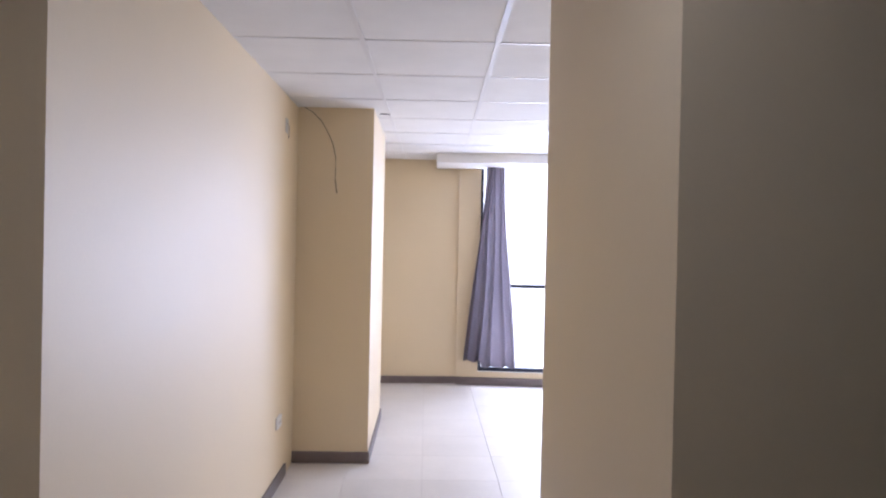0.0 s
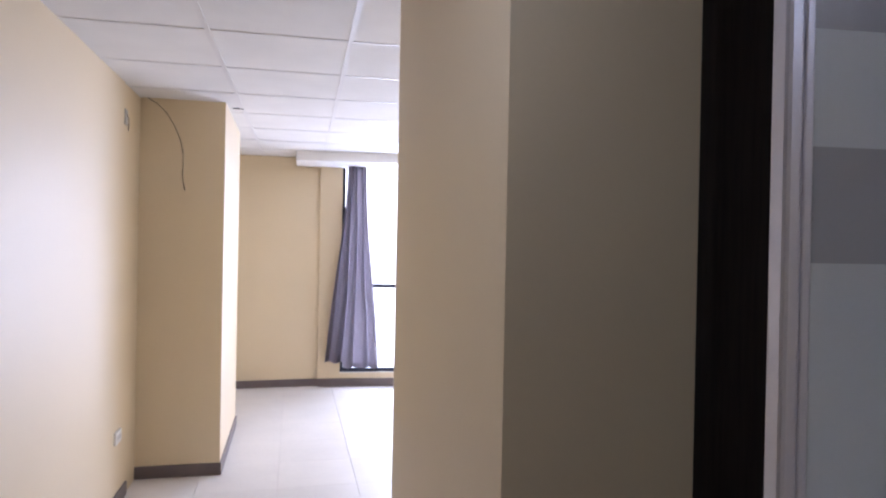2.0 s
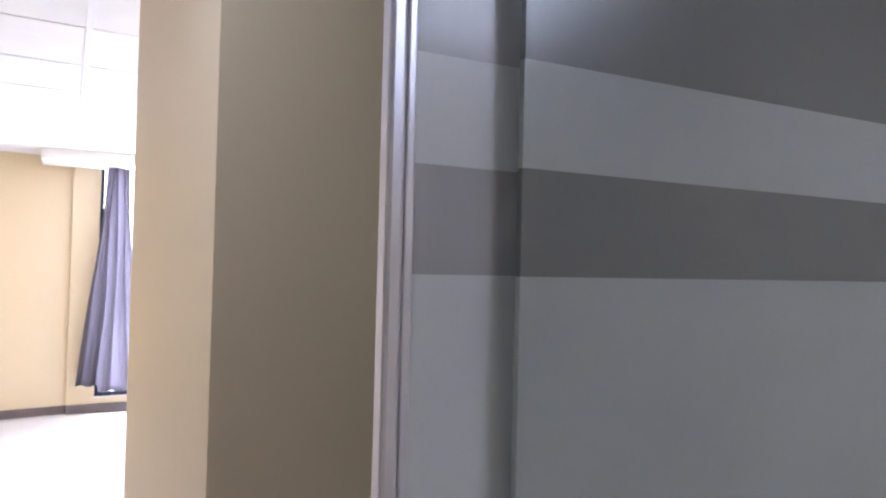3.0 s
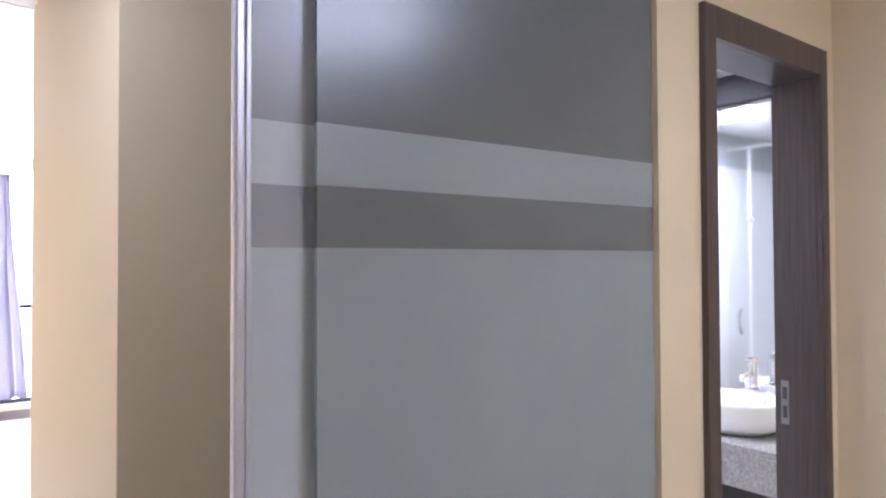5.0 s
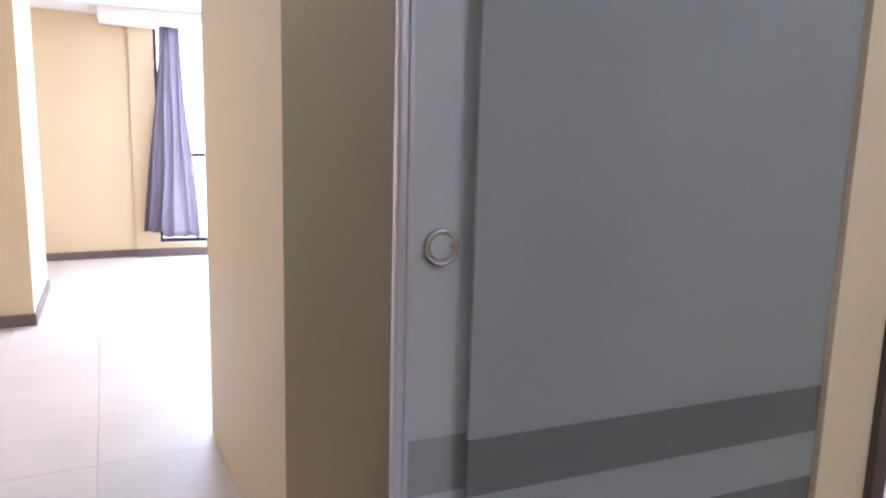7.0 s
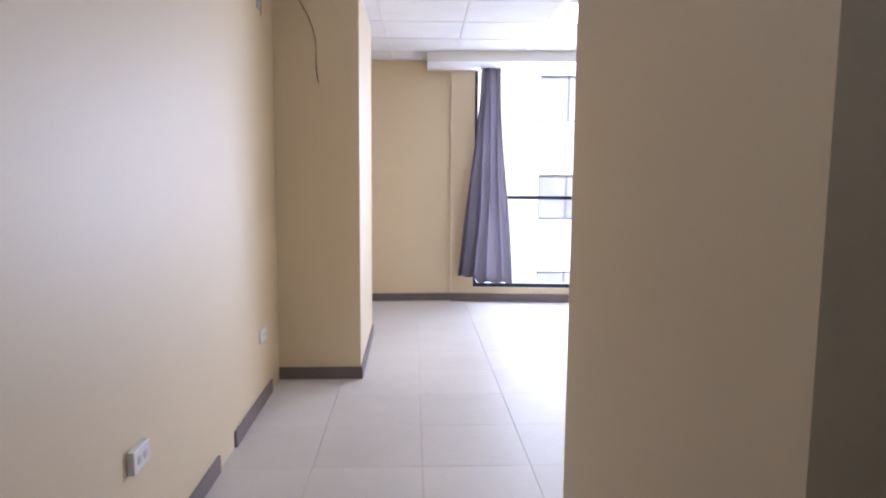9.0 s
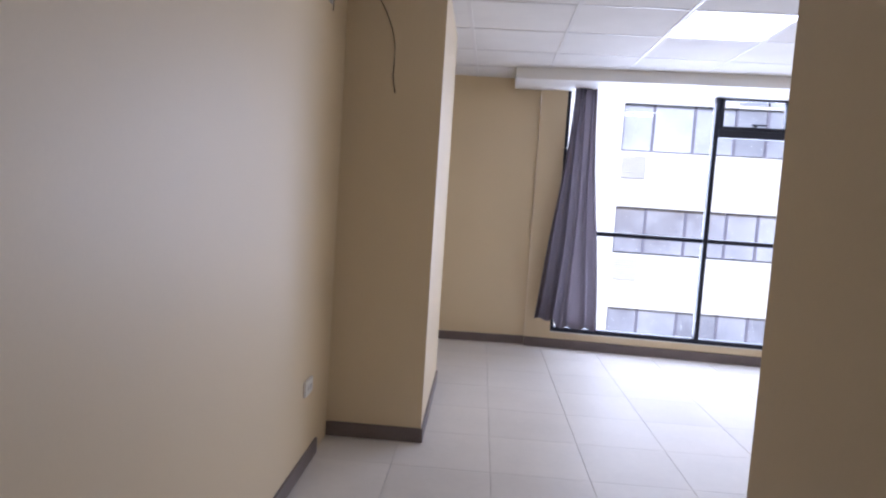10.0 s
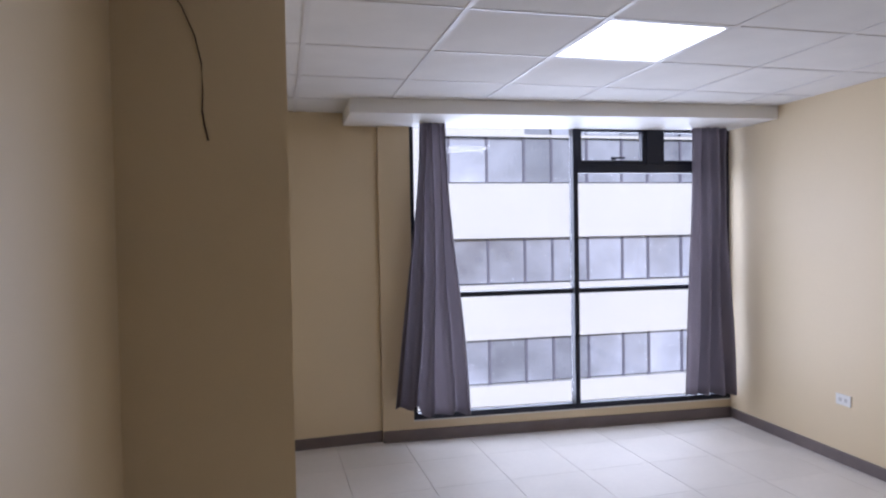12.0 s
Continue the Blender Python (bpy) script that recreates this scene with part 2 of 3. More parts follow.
def turned(bm, px, py, deg, shift=0.0):
    bm.transform(Matrix.Translation((px + shift, py, 0)) @ pose(0, 0, 0, 0, 0, deg) @ Matrix.Translation((-px, -py, 0)))
    return bm


def axis(bm):
    """Turns a piece into the corridor wall's own line, about the pillar's foot."""
    return turned(bm, 0, 7.06, AXIS_TURN)


def axis_pose(x, y, z, turn):
    return Matrix.Translation((0, 7.06, 0)) @ pose(0, 0, 0, 0, 0, AXIS_TURN) @ pose(x, y - 7.06, z, 0, 0, turn)


def grid_pose(x, y):
    return Matrix.Translation((1.80, 8.04, 0)) @ pose(0, 0, 0, 0, 0, GRID_TURN) @ pose(x - 1.83, y - 8.04, CEIL_Z)


# ---- large structure ----
structure("floor", box(-1.4, 4.5, 0.6, 10.05, -0.2, -0.008), GROUT, "grey grout bed under pale floor tiles", "floor")
structure("wall_west", axis(box(-0.15, 0, 4.115, 9.95, 0, TOP)), CREAM, "cream painted corridor and room wall", "wall")
structure("wall_west_return", axis(box(-1.4, -0.15, 4.115, 4.27, 0, TOP)), CREAM, "cream painted return wall beside the corridor", "wall")
structure("wall_entry_west", box(-1.35, -1.2, 0.65, 4.3, 0, TOP), CREAM, "cream painted wall of the entry", "wall")
structure("wall_entry_south", box(-1.2, VEST_X1, 0.65, 0.8, 0, TOP), CREAM, "cream painted wall behind the entry", "wall")
structure("wall_entry_east", box(VEST_X1, VEST_X1 + 0.15, 0.65, 3.0, 0, TOP), CREAM, "cream painted entry wall beside the bathroom door", "wall")
structure("pillar", axis(box(0.0, 0.514, 7.06, 8.25, 0, TOP)), CREAM, "square cream painted pillar against the wall", "pillar")
structure("wall_corridor_east", add_prism(bmesh.new(), [(1.472, 3.79), (1.86, 3.79), (1.86, 4.965), (1.402, 4.965)], 0, TOP), CREAM,
          "thick cream painted corridor wall stub", "wall")
structure("wall_room_south", box(1.86, 4.4, 4.80, 4.965, 0, TOP), CREAM, "cream painted wall behind the room", "wall")
structure("wall_room_east", box(ROOM_X1, ROOM_X1 + 0.15, 4.965, 9.95, 0, TOP), CREAM, "cream painted side wall of the room", "wall")
structure("wall_north_west", add_prism(bmesh.new(), [(-0.11, 9.645), (1.124, 9.742), (1.124, 9.95), (-0.11, 9.95)], 0, TOP), CREAM,
          "cream painted wall beside the window", "wall")
bm = box(2.374, 2.563, BATH_Y0, BATH_Y1, 0, TOP)
add_box(bm, 2.563, 3.115, BATH_Y0, BATH_Y1, 2.02, TOP)
add_box(bm, 3.115, 4.25, BATH_Y0, BATH_Y1, 0, TOP)
structure("wall_bathroom", bm, CREAM, "cream painted wall round the bathroom doorway", "wall")
structure("wall_bathroom_west", box(2.375, 2.49, BATH_Y1, 3.94, 0, TOP), WHITE_PAINT, "white wall between niche and bathroom", "wall")
structure("wall_bathroom_east", box(4.25, 4.40, BATH_Y0, 4.80, 0, TOP), TILE_WHITE, "white tiled bathroom wall behind the vanity", "wall")
structure("wall_shower", box(1.866, 1.90, 3.96, 4.80, 0, TOP), TILE_WHITE, "white tiled shower wall", "wall")
structure("wall_bathroom_north", box(1.90, 4.25, 4.77, 4.80, 0, TOP), GREY_PAINT, "pale grey painted bathroom end wall", "wall")
structure("wall_tiling", box(1.90, 4.25, 4.766, 4.77, 0, 2.175), TILE_WHITE, "white wall tiling up to above head height", "wall")
bm = box(1.86, 1.90, 3.80, 3.94, 0, TOP)
add_box(bm, 1.90, 2.30, 3.80, 3.94, 2.2, TOP)
add_box(bm, 2.30, 2.375, 3.80, 3.94, 0, TOP)
# added dark sheet over the white side wall, shades the view through the glass
add_box(bm, 2.365, 2.375, 3.12, 3.80, 0, TOP)
structure("wall_niche", bm, WENGE_DARK, "dark wood wall behind the glass partition, with a side sheet added as shade", "wall")
structure("glass_bulkhead", box(1.475, 2.374, 3.0, 3.11, 2.302, TOP), CREAM, "cream bulkhead above the glass partition", "wall")


# north wall with the window, built along its own line
def north(bm):
    return bm.transform(pose(NA.x, NA.y, 0, 0, 0, N_TURN)) or bm


WX0, WX1, WZ0, WZ1 = 0.232, N_LEN, 0.15, 2.36
bm = box(0, WX0, 0, 0.25, 0, TOP)
add_box(bm, WX0, WX1, 0, 0.25, 0, WZ0)
add_box(bm, WX0, WX1, 0, 0.25, WZ1, TOP)
structure("wall_north", north(bm), CREAM, "cream painted wall round the large window", "wall")

# soffit over the window
bm = add_prism(bmesh.new(), [(0.885, 9.17), (3.957, 9.04), (3.957, 9.62), (1.12, 9.72), (0.875, 9.70)], 2.325, CEIL_Z - 0.002)
structure("soffit", bm, WHITE_PAINT, "white painted soffit box above the window", "soffit")

# suspended ceiling
XL = [-2.44 + 0.61 * i for i in range(13)]
YL = [0.11 + 0.61 * i for i in range(17)]
bm = bmesh.new()
for i in range(len(XL) - 1):
    for j in range(len(YL) - 1):
        if (i, j) not in ((7, 12), (5, 5), (7, 2)):
            add_box(bm, XL[i] + 0.008, XL[i] + 0.602, YL[j] + 0.008, YL[j] + 0.602, CEIL_Z, 2.45)
turned(bm, 1.83, 8.04, GRID_TURN, -0.03)
add_box(bm, -1.35, 4.4, 0.65, 9.95, 2.45, TOP + 0.02)
structure("ceiling", bm, CEIL, "suspended ceiling of white mineral fibre tiles", "ceiling")
bm = bmesh.new()
for x in XL:
    add_box(bm, x - 0.012, x + 0.012, 0.11, 9.87, CEIL_Z - 0.004, CEIL_Z + 0.02)
for y in YL:
    add_box(bm, -2.44, 4.88, y - 0.0115, y + 0.0115, CEIL_Z - 0.003, CEIL_Z + 0.019)
structure("ceiling_grid", turned(bm, 1.83, 8.04, GRID_TURN, -0.03), TBAR, "white metal tee bars of the suspended ceiling", "ceiling grid")


# ---- skirting ----
def skirting(x0, x1, y0, y1, label="dark grey-brown tile skirting"):
    tagged(structure("baseboard", (axis(box(x0, x1, y0, y1, 0, 0.078, 0.002)) if x1 < 0.6 else box(x0, x1, y0, y1, 0, 0.078, 0.002)), SKIRT, label, "skirting"))


skirting(0, 0.012, 6.0, 6.81)
skirting(0, 0.012, 4.115, 5.74)
skirting(0, 0.514, 7.047, 7.06)
skirting(0.514, 0.526, 7.047, 8.25)
skirting(0, 0.514, 8.25, 8.262)
skirting(ROOM_X1 - 0.012, ROOM_X1, 4.965, 9.585)
bm = add_prism(bmesh.new(), [(-0.1, 9.633), (1.124, 9.730), (1.124, 9.742), (-0.1, 9.645)], 0, 0.078)
structure("baseboard", bm, SKIRT, "dark grey-brown tile skirting", "skirting")
structure("baseboard", north(box(0, N_LEN, -0.014, 0, 0, 0.085, 0.002)), SKIRT, "dark grey-brown tile skirting under the window", "skirting")
skirting(1.402, ROOM_X1 - 0.012, 4.965, 4.977)

# ---- window ----
win = thing("window_1", "large dark aluminium window with clear panes and top sashes", "window", (NA.x, NA.y, 0), turn=N_TURN)
win["kind"] = "structure"
MX = 1.52
FY0, FY1 = 0.0, 0.075


def bar(name, x0, x1, z0, z1, y0=FY0, y1=FY1):
    return part(name, box(x0, x1, y0, y1, z0, z1, 0.004), ALU_DARK, win)


bar("window_frame", WX0, WX0 + 0.03, WZ0, WZ1)
bar("window_frame", WX1 - 0.05, WX1, WZ0, WZ1)
bar("window_frame", WX0 + 0.03, WX1 - 0.05, WZ0, WZ0 + 0.045)
bar("window_frame", WX0 + 0.03, WX1 - 0.05, WZ1 - 0.03, WZ1)
bar("mullion", MX - 0.02, MX + 0.02, WZ0 + 0.045, WZ1 - 0.03, FY0 - 0.012, FY1)
for a, b in ((WX0 + 0.03, MX - 0.025), (MX + 0.025, WX1 - 0.05)):
    bar("transom", a, b, 1.055, 1.093)
bar("transom", MX + 0.025, WX1 - 0.05, 1.985, 2.05)
bar("mullion", 2.12, 2.24, 2.05, WZ1 - 0.03)
for a, b in ((MX + 0.025, 2.12), (2.24, WX1 - 0.05)):
    for x0, x1, z0, z1 in ((a, a + 0.035, 2.05, 2.33), (b - 0.035, b, 2.05, 2.33), (a + 0.035, b - 0.035, 2.05, 2.085), (a + 0.035, b - 0.035, 2.305, 2.33)):
        bar("sash_frame", x0, x1, z0, z1, FY0 + 0.008, FY1 - 0.01)
bm = box(1.82, 1.85, -0.03, 0.01, 2.085, 2.10, 0.003)
add_box(bm, 1.80, 1.92, -0.04, -0.028, 2.092, 2.106, 0.003)
part("sash_handle", bm, ALU_DARK, win, "dark window stay handle")
for a, b, z0, z1 in ((WX0 + 0.03, MX - 0.025, WZ0 + 0.045, 1.055), (WX0 + 0.03, MX - 0.025, 1.093, WZ1 - 0.03),
                     (MX + 0.025, WX1 - 0.05, WZ0 + 0.045, 1.055), (MX + 0.025, WX1 - 0.05, 1.093, 1.985),
                     (MX + 0.06, 2.085, 2.085, 2.305), (2.275, WX1 - 0.085, 2.085, 2.305)):
    p = part("pane", box(a, b, 0.04, 0.046, z0, z1), PANE, win)
    p.visible_shadow = False
part("window_sill", box(WX0, WX1, -0.006, 0.004, WZ0 - 0.004, WZ0 + 0.004), WHITE_PAINT, win)

# sky light that enters by the window
day = new("window_daylight", bpy.data.lights.new("window_daylight", "AREA"))
day.data.shape, day.data.size, day.data.size_y, day.data.energy = "RECTANGLE", 2.5, 2.1, SKY_PORTAL
day.data.color = (0.86, 0.92, 1.0)
day.matrix_world = pose(2.66, 9.80, 1.25, -90, 0, N_TURN)


# ---- curtains ----
def curtain(name, label, tl, tr, bl, br, z0, z1, y, folds, seed, lift=(0.0, 0.0), calm=(2.0, 3.0)):
    """Hanging cloth: its hem rises by lift[1] up to the share lift[0] of its width, and it hangs flatter between the shares in calm."""
    rnd = random.Random(seed)
    bm = bmesh.new()
    nu, nv = folds * 16, 30
    ph = [rnd.uniform(0.75, 1.3) for _ in range(folds + 1)]
    grid = []
    for j in range(nv + 1):
        v = j / nv
        s = v ** 1.25
        row = []
        for i in range(nu + 1):
            u = i / nu
            x = (tl + (tr - tl) * u) * (1 - s) + (bl + (br - bl) * u) * s
            k = u * folds
            amp = (0.03 + 0.03 * s) * (ph[int(k) % len(ph)] * (1 - k % 1) + ph[(int(k) + 1) % len(ph)] * (k % 1))
            flat = min(max((u - calm[0]) / 0.1, 0), 1) * min(max((calm[1] - u) / 0.1, 0), 1)
            amp *= 1 - 0.75 * flat
            d = math.sin(2 * math.pi * k + 0.6 * math.sin(3 * v + seed)) * amp + 0.012 * math.sin(5 * u + 4 * v + seed)
            rise = lift[1] * min(max((lift[0] - u) / 0.03 + 0.5, 0), 1)
            zz = z1 + (z0 + rise - z1) * v + 0.01 * v * math.sin(2.2 * u + seed)
            row.append(bm.verts.new((x + 0.008 * math.sin(7 * v + 9 * u), y + d, zz)))
        grid.append(row)
    for j in range(nv):
        for i in range(nu):
            f = bm.faces.new((grid[j][i], grid[j][i + 1], grid[j + 1][i + 1], grid[j + 1][i]))
            f.smooth = True
    c = thing(name, label, "curtain", (0, 0, 0))
    ob = part("cloth", bm, CURTAIN, c)
    md = ob.modifiers.new("thick", "SOLIDIFY")
    md.thickness = 0.004
    return c


curtain("curtain", "grey-purple cloth curtain flaring at the hem, hanging at the window", 1.405, 1.59, 1.19, 1.745, 0.235, 2.335, 9.53, 4, 3, (0.36, 0.05), (0.5, 0.78))
curtain("curtain", "grey-purple cloth curtain gathered beside the side wall", 3.57, 3.86, 3.47, 3.91, 0.225, 2.335, 9.50, 4, 8, calm=(-0.2, 0.34))

# ---- ceiling light ----
def led_panel(label, m, glow):
    p = thing("ceiling_light", label, "ceiling light", (0, 0, 0), "LED ceiling panels")
    bm = bmesh.new()
    for x0, x1, y0, y1 in ((-0.293, 0.293, -0.293, -0.281), (-0.293, 0.293, 0.281, 0.293), (-0.293, -0.281, -0.281, 0.281), (0.281, 0.293, -0.281, 0.281)):
        add_box(bm, x0, x1, y0, y1, -0.003, 0.02)
    part("frame", bm, TBAR, p)
    part("diffuser", box(-0.281, 0.281, -0.281, 0.281, 0.002, 0.012), glow, p)
    p.matrix_world = m
    return p


led_panel("lit square white LED panel set in the suspended ceiling", grid_pose(2.135, 7.735), LED)
# added fill panel, out of view, brightens the stub wall and the glass edge
led_panel("unseen lit square white LED panel in the entry ceiling", grid_pose(0.915, 3.465), LED_FILL)
led_panel("unseen lit square white LED panel in the entry ceiling", grid_pose(2.135, 1.635), LED_DIM)

# ---- glass partition ----
gp = thing("glass_partition", "frosted glass partition with clear stripes beside the bathroom door", "glass partition", (0, 0, 0))
sd = thing("sliding_door", "frosted sliding glass door with clear stripes, aluminium edge and round pull", "sliding door", (0, 0, 0))
STRIPES = ((0.02, 0.575, HALF), (0.575, 0.67, FROST), (0.67, 0.765, HALF), (0.765, 1.507, FROST), (1.507, 1.60, HALF), (1.60, 1.694, FROST), (1.694, 2.30, HALF))
# the sliding leaf takes the lit copy of each glass
LIT_GLASS = {FROST: FROST_LIT, HALF: HALF_LIT}
for z0, z1, m in STRIPES:
    part("pane", turned(box(1.605, 2.373, 3.048, 3.056, z0, z1), 1.605, 3.05, -2.6), m, gp)
    part("pane", turned(box(1.507, 1.835, 3.080, 3.088, z0, z1), 1.507, 3.08, -2.6), LIT_GLASS[m], sd)
bm = box(1.491, 1.507, 3.073, 3.094, 0.012, 2.30, 0.004)
add_box(bm, 1.507, 1.516, 3.074, 3.094, 0.012, 2.30, 0.002)
part("stile", bm, ALU, sd, "satin aluminium edge stile")
bm = lathe([(0.0, 0.0015), (0.0165, 0.0015), (0.0195, 0.003), (0.0225, 0.009), (0.0255, 0.011), (0.0285, 0.008), (0.0285, 0.0)], 36)
bm.transform(pose(1.563, 3.080, 1.065, 90, 0, 0))
part("pull", bm, PULL, sd, "round brushed steel finger pull")

# ---- niche door ----
nd = thing("door_2", "closed dark veneer door in two leaves behind the glass partition", "door", (0, 0, 0))
nd["kind"] = "structure"
part("leaf", box(1.90, 2.30, 3.83, 3.87, 0.005, 0.868, 0.002), WENGE_DARK, nd)
part("leaf", box(1.90, 2.30, 3.83, 3.87, 0.875, 2.2, 0.002), WENGE_DARK, nd)

# ---- bathroom door frame ----
bd = thing("door_1", "dark brown wood frame of the open bathroom doorway", "door", (0, 0, 0))
bd["kind"] = "structure"
part("casing", box(2.53, 2.578, 2.984, 3.0, 0, 2.075, 0.002), WENGE, bd)
part("casing", box(3.1, 3.142, 2.984, 3.0, 0, 2.075, 0.002), WENGE, bd)
part("casing", box(2.578, 3.1, 2.984, 3.0, 2.0, 2.075, 0.002), WENGE, bd)
part("jamb", box(2.563, 2.578, 3.0, BATH_Y1, 0, 2.015), WENGE, bd)
part("jamb", box(3.1, 3.115, 3.0, BATH_Y1, 0, 2.015), WENGE, bd)
part("jamb", box(2.578, 3.1, 3.0, BATH_Y1, 2.0, 2.018), WENGE, bd)
bm = bmesh.new()
for y0, y1, z0, z1 in ((3.083, 3.105, 1.122, 1.14), (3.083, 3.105, 1.068, 1.086), (3.083, 3.105, 1.015, 1.032), (3.083, 3.087, 1.032, 1.122), (3.101, 3.105, 1.032, 1.122)):
    add_box(bm, 3.0975, 3.1, y0, y1, z0, z1)
part("strike_plate", bm, STEEL_DULL, bd, "steel strike plate")

# ---- bathroom ----
van = thing("vanity", "wall-hung dark wood vanity with a thick grey granite top", "vanity", (0, 0, 0))
part("countertop", box(3.74, 4.25, 3.26, 4.76, 0.705, 0.735, 0.004), GRANITE, van)
part("apron", box(3.74, 3.765, 3.26, 4.76, 0.56, 0.705, 0.003), GRANITE, van, "grey granite front apron")
part("body", box(3.79, 4.25, 3.30, 4.74, 0.20, 0.56, 0.003), WENGE_DARK, van)
for y0, y1 in ((3.31, 3.77), (3.78, 4.24), (4.25, 4.73)):
    d = part("door", box(3.772, 3.79, y0, y1, 0.205, 0.555, 0.002), WENGE_DARK, van)
    bm = tube([(3.742, y1 - 0.08, 0.555), (3.742, y1 - 0.08, 0.405)], 0.0065, 12)
    for z in (0.535, 0.425):
        add_cyl(bm, (3.744, y1 - 0.08, z), (3.774, y1 - 0.08, z), 0.005, seg=10)
    part("handle", bm, CHROME, d)
part("plinth", box(3.80, 4.24, 3.31, 4.73, 0.17, 0.20), PLASTIC, van, "pale underside edge")
bs = thing("basin", "round white ceramic vessel basin on the granite top", "basin", (3.985, 3.745, 0.735))
bm = lathe([(0.0, 0.0), (0.115, 0.0), (0.145, 0.006), (0.172, 0.03), (0.191, 0.075), (0.199, 0.135), (0.199, 0.149), (0.195, 0.154), (0.189, 0.15), (0.18, 0.11),
            (0.155, 0.055), (0.09, 0.028), (0.0, 0.022)], 48)
bm.transform(Matrix.Diagonal((0.95, 1.08, 0.93, 1)))
part("bowl", bm, CERAMIC, bs)
bm = box(0.115, 0.2, -0.06, 0.06, 0.1, 0.152, 0.008)
part("tap_ledge", bm, CERAMIC, bs, "white ceramic ledge under the faucet")
part("drain", lathe([(0.0, 0.03), (0.02, 0.03), (0.022, 0.024)], 20), CHROME, bs, "chrome drain ring")
fc = thing("faucet", "chrome single lever faucet on the ledge of the basin", "faucet", (4.145, 3.745, 0.887))
part("base_ring", lathe([(0.0, 0.0), (0.027, 0.0), (0.028, 0.004), (0.024, 0.009), (0.0, 0.009)], 24), CHROME, fc)
part("body", lathe([(0.0, 0.009), (0.021, 0.009), (0.019, 0.03), (0.019, 0.12), (0.021, 0.125), (0.021, 0.148), (0.018, 0.153), (0.0, 0.154)], 24), CHROME, fc)
part("spout", tube([(-0.012, 0, 0.072), (-0.05, 0.002, 0.084), (-0.082, 0.004, 0.082), (-0.098, 0.005, 0.066), (-0.1, 0.005, 0.05)], 0.0115, 14), CHROME, fc)
part("lever", tube([(-0.01, 0, 0.147), (-0.045, 0.002, 0.155), (-0.065, 0.003, 0.15)], 0.0055, 10), CHROME, fc)
mr = thing("mirror", "large frameless bathroom mirror above the vanity", "mirror", (0, 0, 0))
part("glass", box(4.238, 4.248, 3.24, 4.76, 0.78, 2.24), MIRROR, mr)
pel = thing("pelmet", "dark wood pelmet board above the mirror", "pelmet", (0, 0, 0))
part("board", box(4.18, 4.25, 3.24, 4.765, 2.25, 2.385, 0.003), PELMET, pel)
bl = thing("ceiling_light", "lit round white ceiling lamp in the bathroom", "ceiling light", (3.44, 4.275, CEIL_Z))
part("rim", lathe([(0.115, 0.0), (0.125, -0.004), (0.125, -0.022), (0.106, -0.028)], 40), PLASTIC, bl)
part("diffuser", lathe([(0.0, -0.023), (0.08, -0.022), (0.104, -0.019), (0.104, -0.004)], 40), BULB, bl)
sc = thing("shower_screen", "clear glass shower screen with a chrome pull handle", "shower screen", (0, 0, 0))
part("panel", box(2.75, 2.76, 3.95, 4.59, 0.02, 2.29), SHOWER, sc)
part("panel", box(2.75, 2.76, 4.605, 4.765, 0.02, 2.29), SHOWER, sc)
# white strips added to paint the bright look of the glass edges
part("bright_edge", box(2.749, 2.763, 4.591, 4.602, 0.02, 2.29, 0.002), PLASTIC, sc, "pale strip painted as the bright glass edge")
part("bright_edge", box(2.749, 2.763, 3.95, 4.765, 2.291, 2.301, 0.002), PLASTIC, sc, "pale strip painted as the bright top edge of the glass")
part("handle", tube([(2.76, 4.655, 1.13), (2.79, 4.655, 1.145), (2.81, 4.655, 1.12), (2.81, 4.655, 0.99), (2.79, 4.655, 0.965), (2.76, 4.655, 0.98)], 0.009), CHROME, sc, "chrome pull handle")
for ob in sc.children:
    ob.visible_shadow = ob.name.split(".")[0] != "panel"
for z in (0.35, 1.75):
    part("clip", box(2.742, 2.768, 4.575, 4.63, z, z + 0.05, 0.003), CHROME, sc)


# ---- small wall things ----
def outlet(label, m, deep=0.008):
    o = thing("wall_outlet", label, "outlet")
    part("plate", box(-0.06, 0.06, -deep, 0, -0.036, 0.036, 0.003), PLASTIC, o)
    bm = bmesh.new()
    for x in (-0.022, 0.022):
        add_box(bm, x - 0.013, x + 0.013, -deep - 0.0015, -deep + 0.004, -0.012, 0.012, 0.002)
    part("socket", bm, mat("socket_grey", (0.55, 0.54, 0.52), 0.4), o)
    o.matrix_world = m
    return o


outlet("white double wall outlet low on the side wall", pose(ROOM_X1, 8.46, 0.417, 0, 0, -90))
outlet("white wall outlet low on the corridor wall", axis_pose(0, 6.60, 0.40, 90), 0.014)
outlet("white wall outlet standing proud of the corridor wall", axis_pose(0, 4.92, 0.436, 90), 0.022)
ub = thing("junction_box", "small open grey junction box high on the wall", "junction box", (0, 0, 0))
ub.matrix_world = axis_pose(0, 6.69, 2.225, 0)
part("box", box(0, 0.006, -0.03, 0.03, -0.045, 0.045, 0.002), mat("box_grey", (0.5, 0.49, 0.47), 0.6), ub)
part("wire", tube([(0.006, -0.012, 0.02), (0.02, -0.01, -0.01), (0.016, 0.004, -0.05), (0.01, 0.02, -0.075)], 0.002, 6), CABLE, ub, "loose dark wire end")
cb = thing("cable", "loose brown cable hanging down the pillar face", "cable", (0, 0, 0))
part("wire", tube([(0.04, 7.062, 2.42), (0.10, 7.05, 2.385), (0.16, 7.052, 2.325), (0.205, 7.058, 2.25), (0.24, 7.063, 2.165), (0.258, 7.064, 2.08), (0.26, 7.064, 2.0), (0.256, 7.066, 1.935)], 0.0022), CABLE, cb)
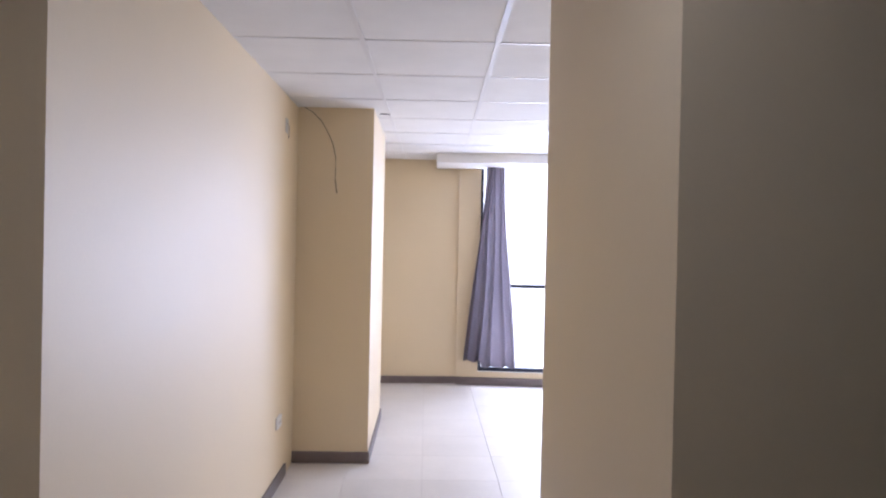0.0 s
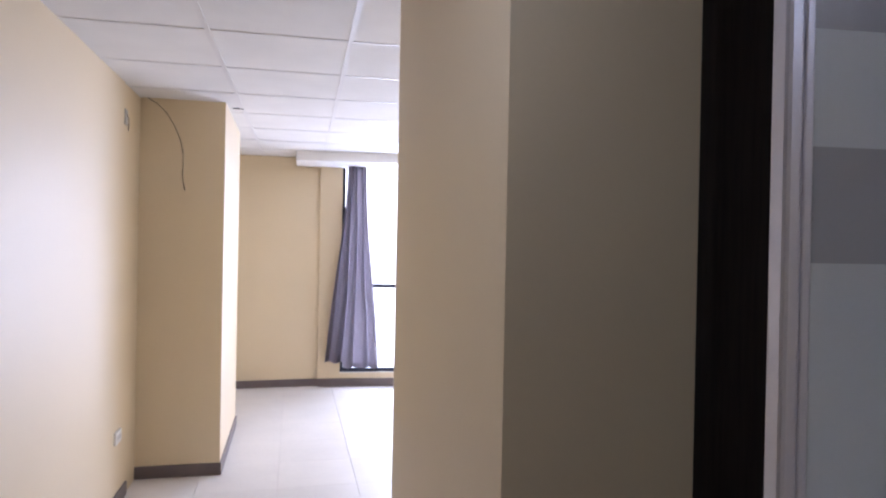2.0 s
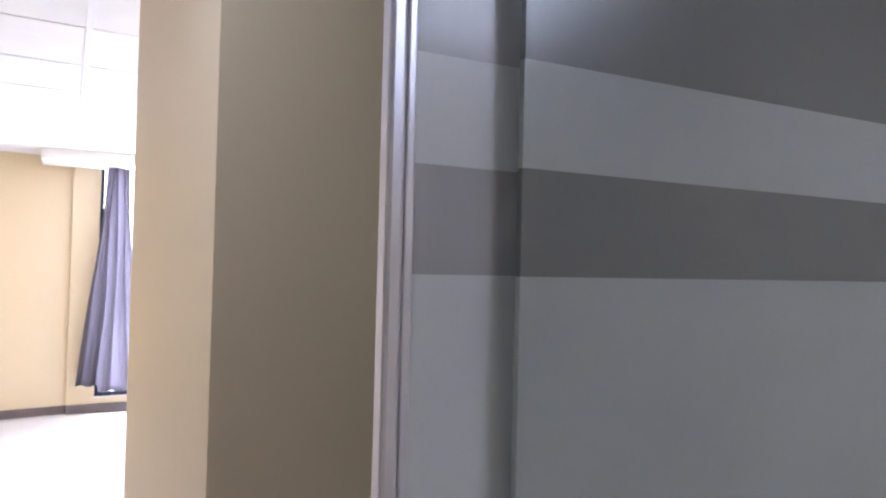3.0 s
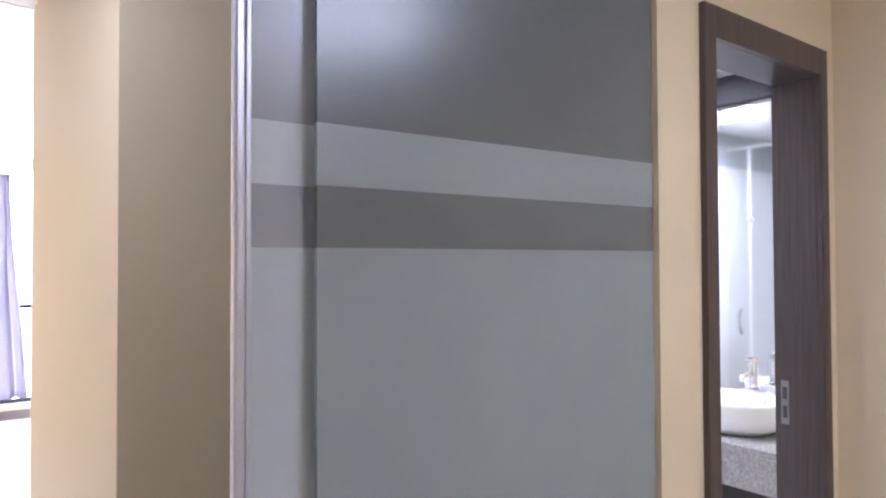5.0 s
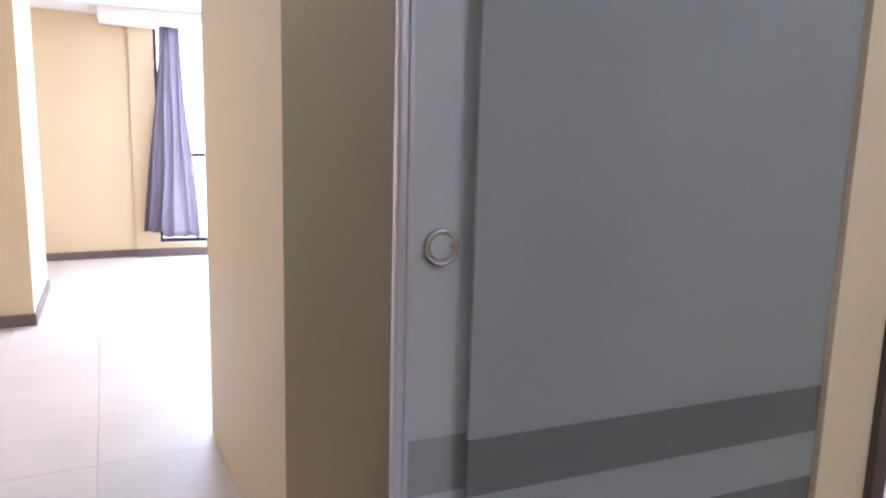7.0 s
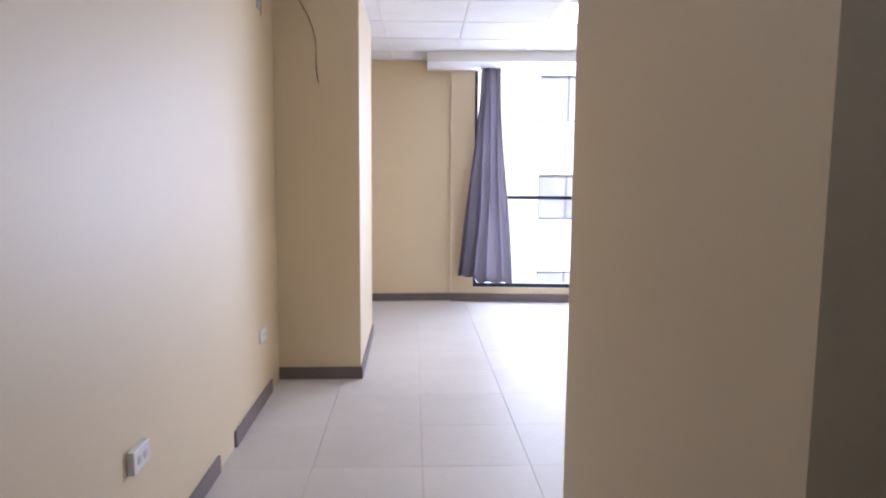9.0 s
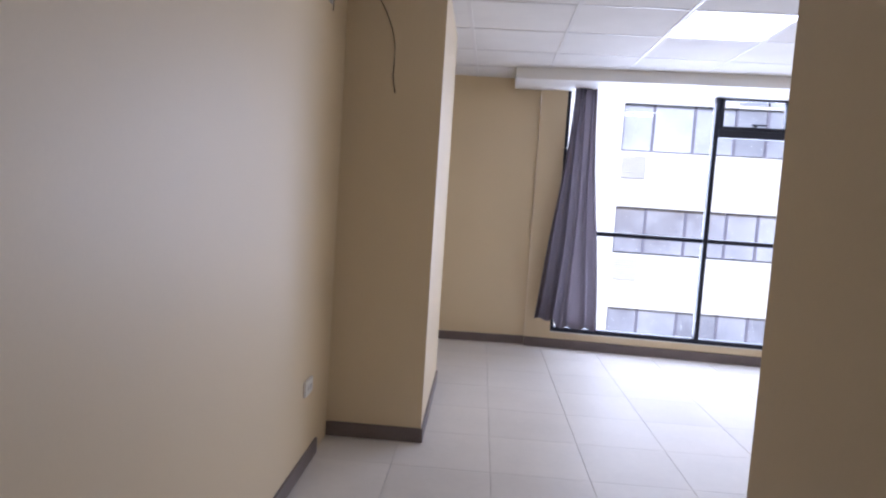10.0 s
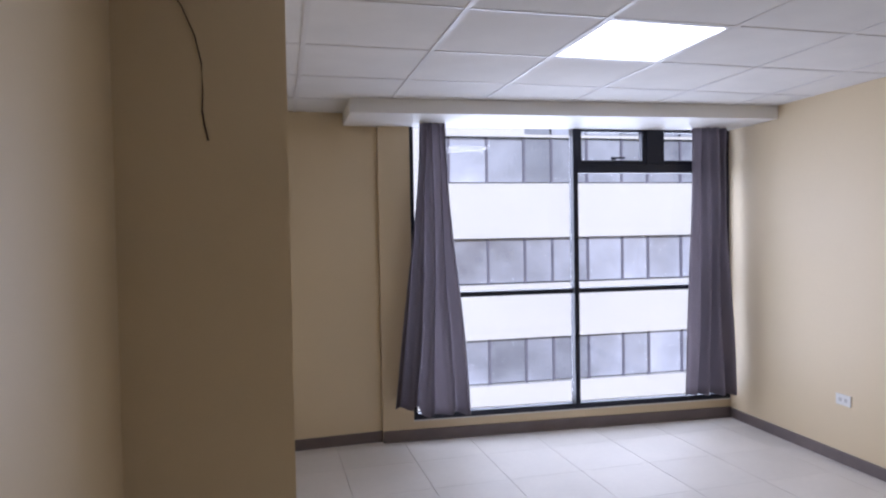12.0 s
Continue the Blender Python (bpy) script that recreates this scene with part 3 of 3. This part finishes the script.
part("bare_end", tube([(0.256, 7.066, 1.935), (0.262, 7.064, 1.89), (0.272, 7.064, 1.842)], 0.003), CABLE, cb)

# solid dark strip, paints the shade of a gap between ceiling tiles
structure("ceiling_slot_shade", box(0.535, 0.605, 7.235, 7.25, CEIL_Z - 0.006, CEIL_Z + 0.01), PAINTED_VOID, "dark strip painted as the shade of a ceiling slot beside the pillar", "ceiling slot")

# ---- outside ----
structure("ground", box(-300, 300, 12, 600, -14.2, -14), GROUND, "grey asphalt street far below", "ground")
FD, STOREY, STRIP_TOP, STRIP_LOW = 25.0, 3.24, 4.57, 3.08
fb = thing("office_building", "white office building with long window bands across the street", "building", (0, 0, 0))
X0, X1, WX = -30.0, 50.0, 4.3
for k in range(-4, 5):
    lo, hi = STRIP_LOW + STOREY * k, STRIP_TOP + STOREY * k
    part("wall", box(X0, 7.75 if k == 0 else X1, FD, FD + 0.5, hi, hi + STOREY - (hi - lo)), FACADE, fb)
    part("wall", box(X0, WX, FD, FD + 0.5, lo, hi), FACADE, fb)
    if k == 0:
        part("ledge", box(7.75, X1, FD + 0.05, FD + 0.5, hi, hi + 0.09), FACADE, fb)
    # near-black backing paints the darkness of the rooms behind the panes
    strip = part("window", box(WX, X1, FD + 0.30, FD + 0.5, lo, hi + (1.7 if k == 0 else 0)), PAINTED_VOID, fb)
    x = WX
    n = 0
    while x < 26:
        w = 1.25 if n % 3 else 0.95
        part("pane", box(x + 0.05, x + w - 0.03, FD + 0.18, FD + 0.2, lo + 0.05, hi - 0.03), FACADE_GLASS, strip)
        part("frame", box(x - 0.03, x + 0.05, FD + 0.12, FD + 0.28, lo, hi), FACADE_FRAME, strip)
        if k == 0 and x > 7.6:
            part("pane", box(x + 0.05, x + w - 0.03, FD + 0.18, FD + 0.2, hi + 0.12, hi + 1.68), FACADE_GLASS, strip)
        x += w
        n += 1
    for lx in (4.32,):
        grille = part("grille", box(lx, lx + 0.78, FD - 0.03, FD, lo - 0.86, lo - 0.1), FACADE, fb)
        for q in range(10):
            bm = box(-0.37, 0.37, -0.03, 0.03, -0.012, 0.012)
            bm.transform(pose(lx + 0.39, FD - 0.055, lo - 0.80 + 0.07 * q, 35, 0, 0))
            part("slat", bm, LOUVRE, grille)

# ---- floor tiles ----
P = 0.488
cache = {}
fl = bpy.data.objects["floor"]
tm = Matrix.Translation((0.9, 6.785, 0)) @ pose(0, 0, 0, 0, 0, TILE_TURN)
for i in range(-5, 8):
    for j in range(-13, 7):
        c = tm @ Vector((P * (i + 0.5), P * (j + 0.5), 0))
        if not (-1.5 < c.x < 4.5 and 0.5 < c.y < 10.0) or (c.x < -0.45 and c.y > 4.5):
            continue
        if "tile" not in cache:
            h = P / 2 - 0.0012
            cache["tile"] = mesh_of("tile", box(-h, h, -h - 0.0006, h + 0.0006, -0.008, 0.0, 0.0006), FLOOR)
        t = new("tile", cache["tile"])
        t.parent = fl
        t.matrix_world = Matrix.Translation(c) @ pose(0, 0, 0, 0, 0, TILE_TURN)
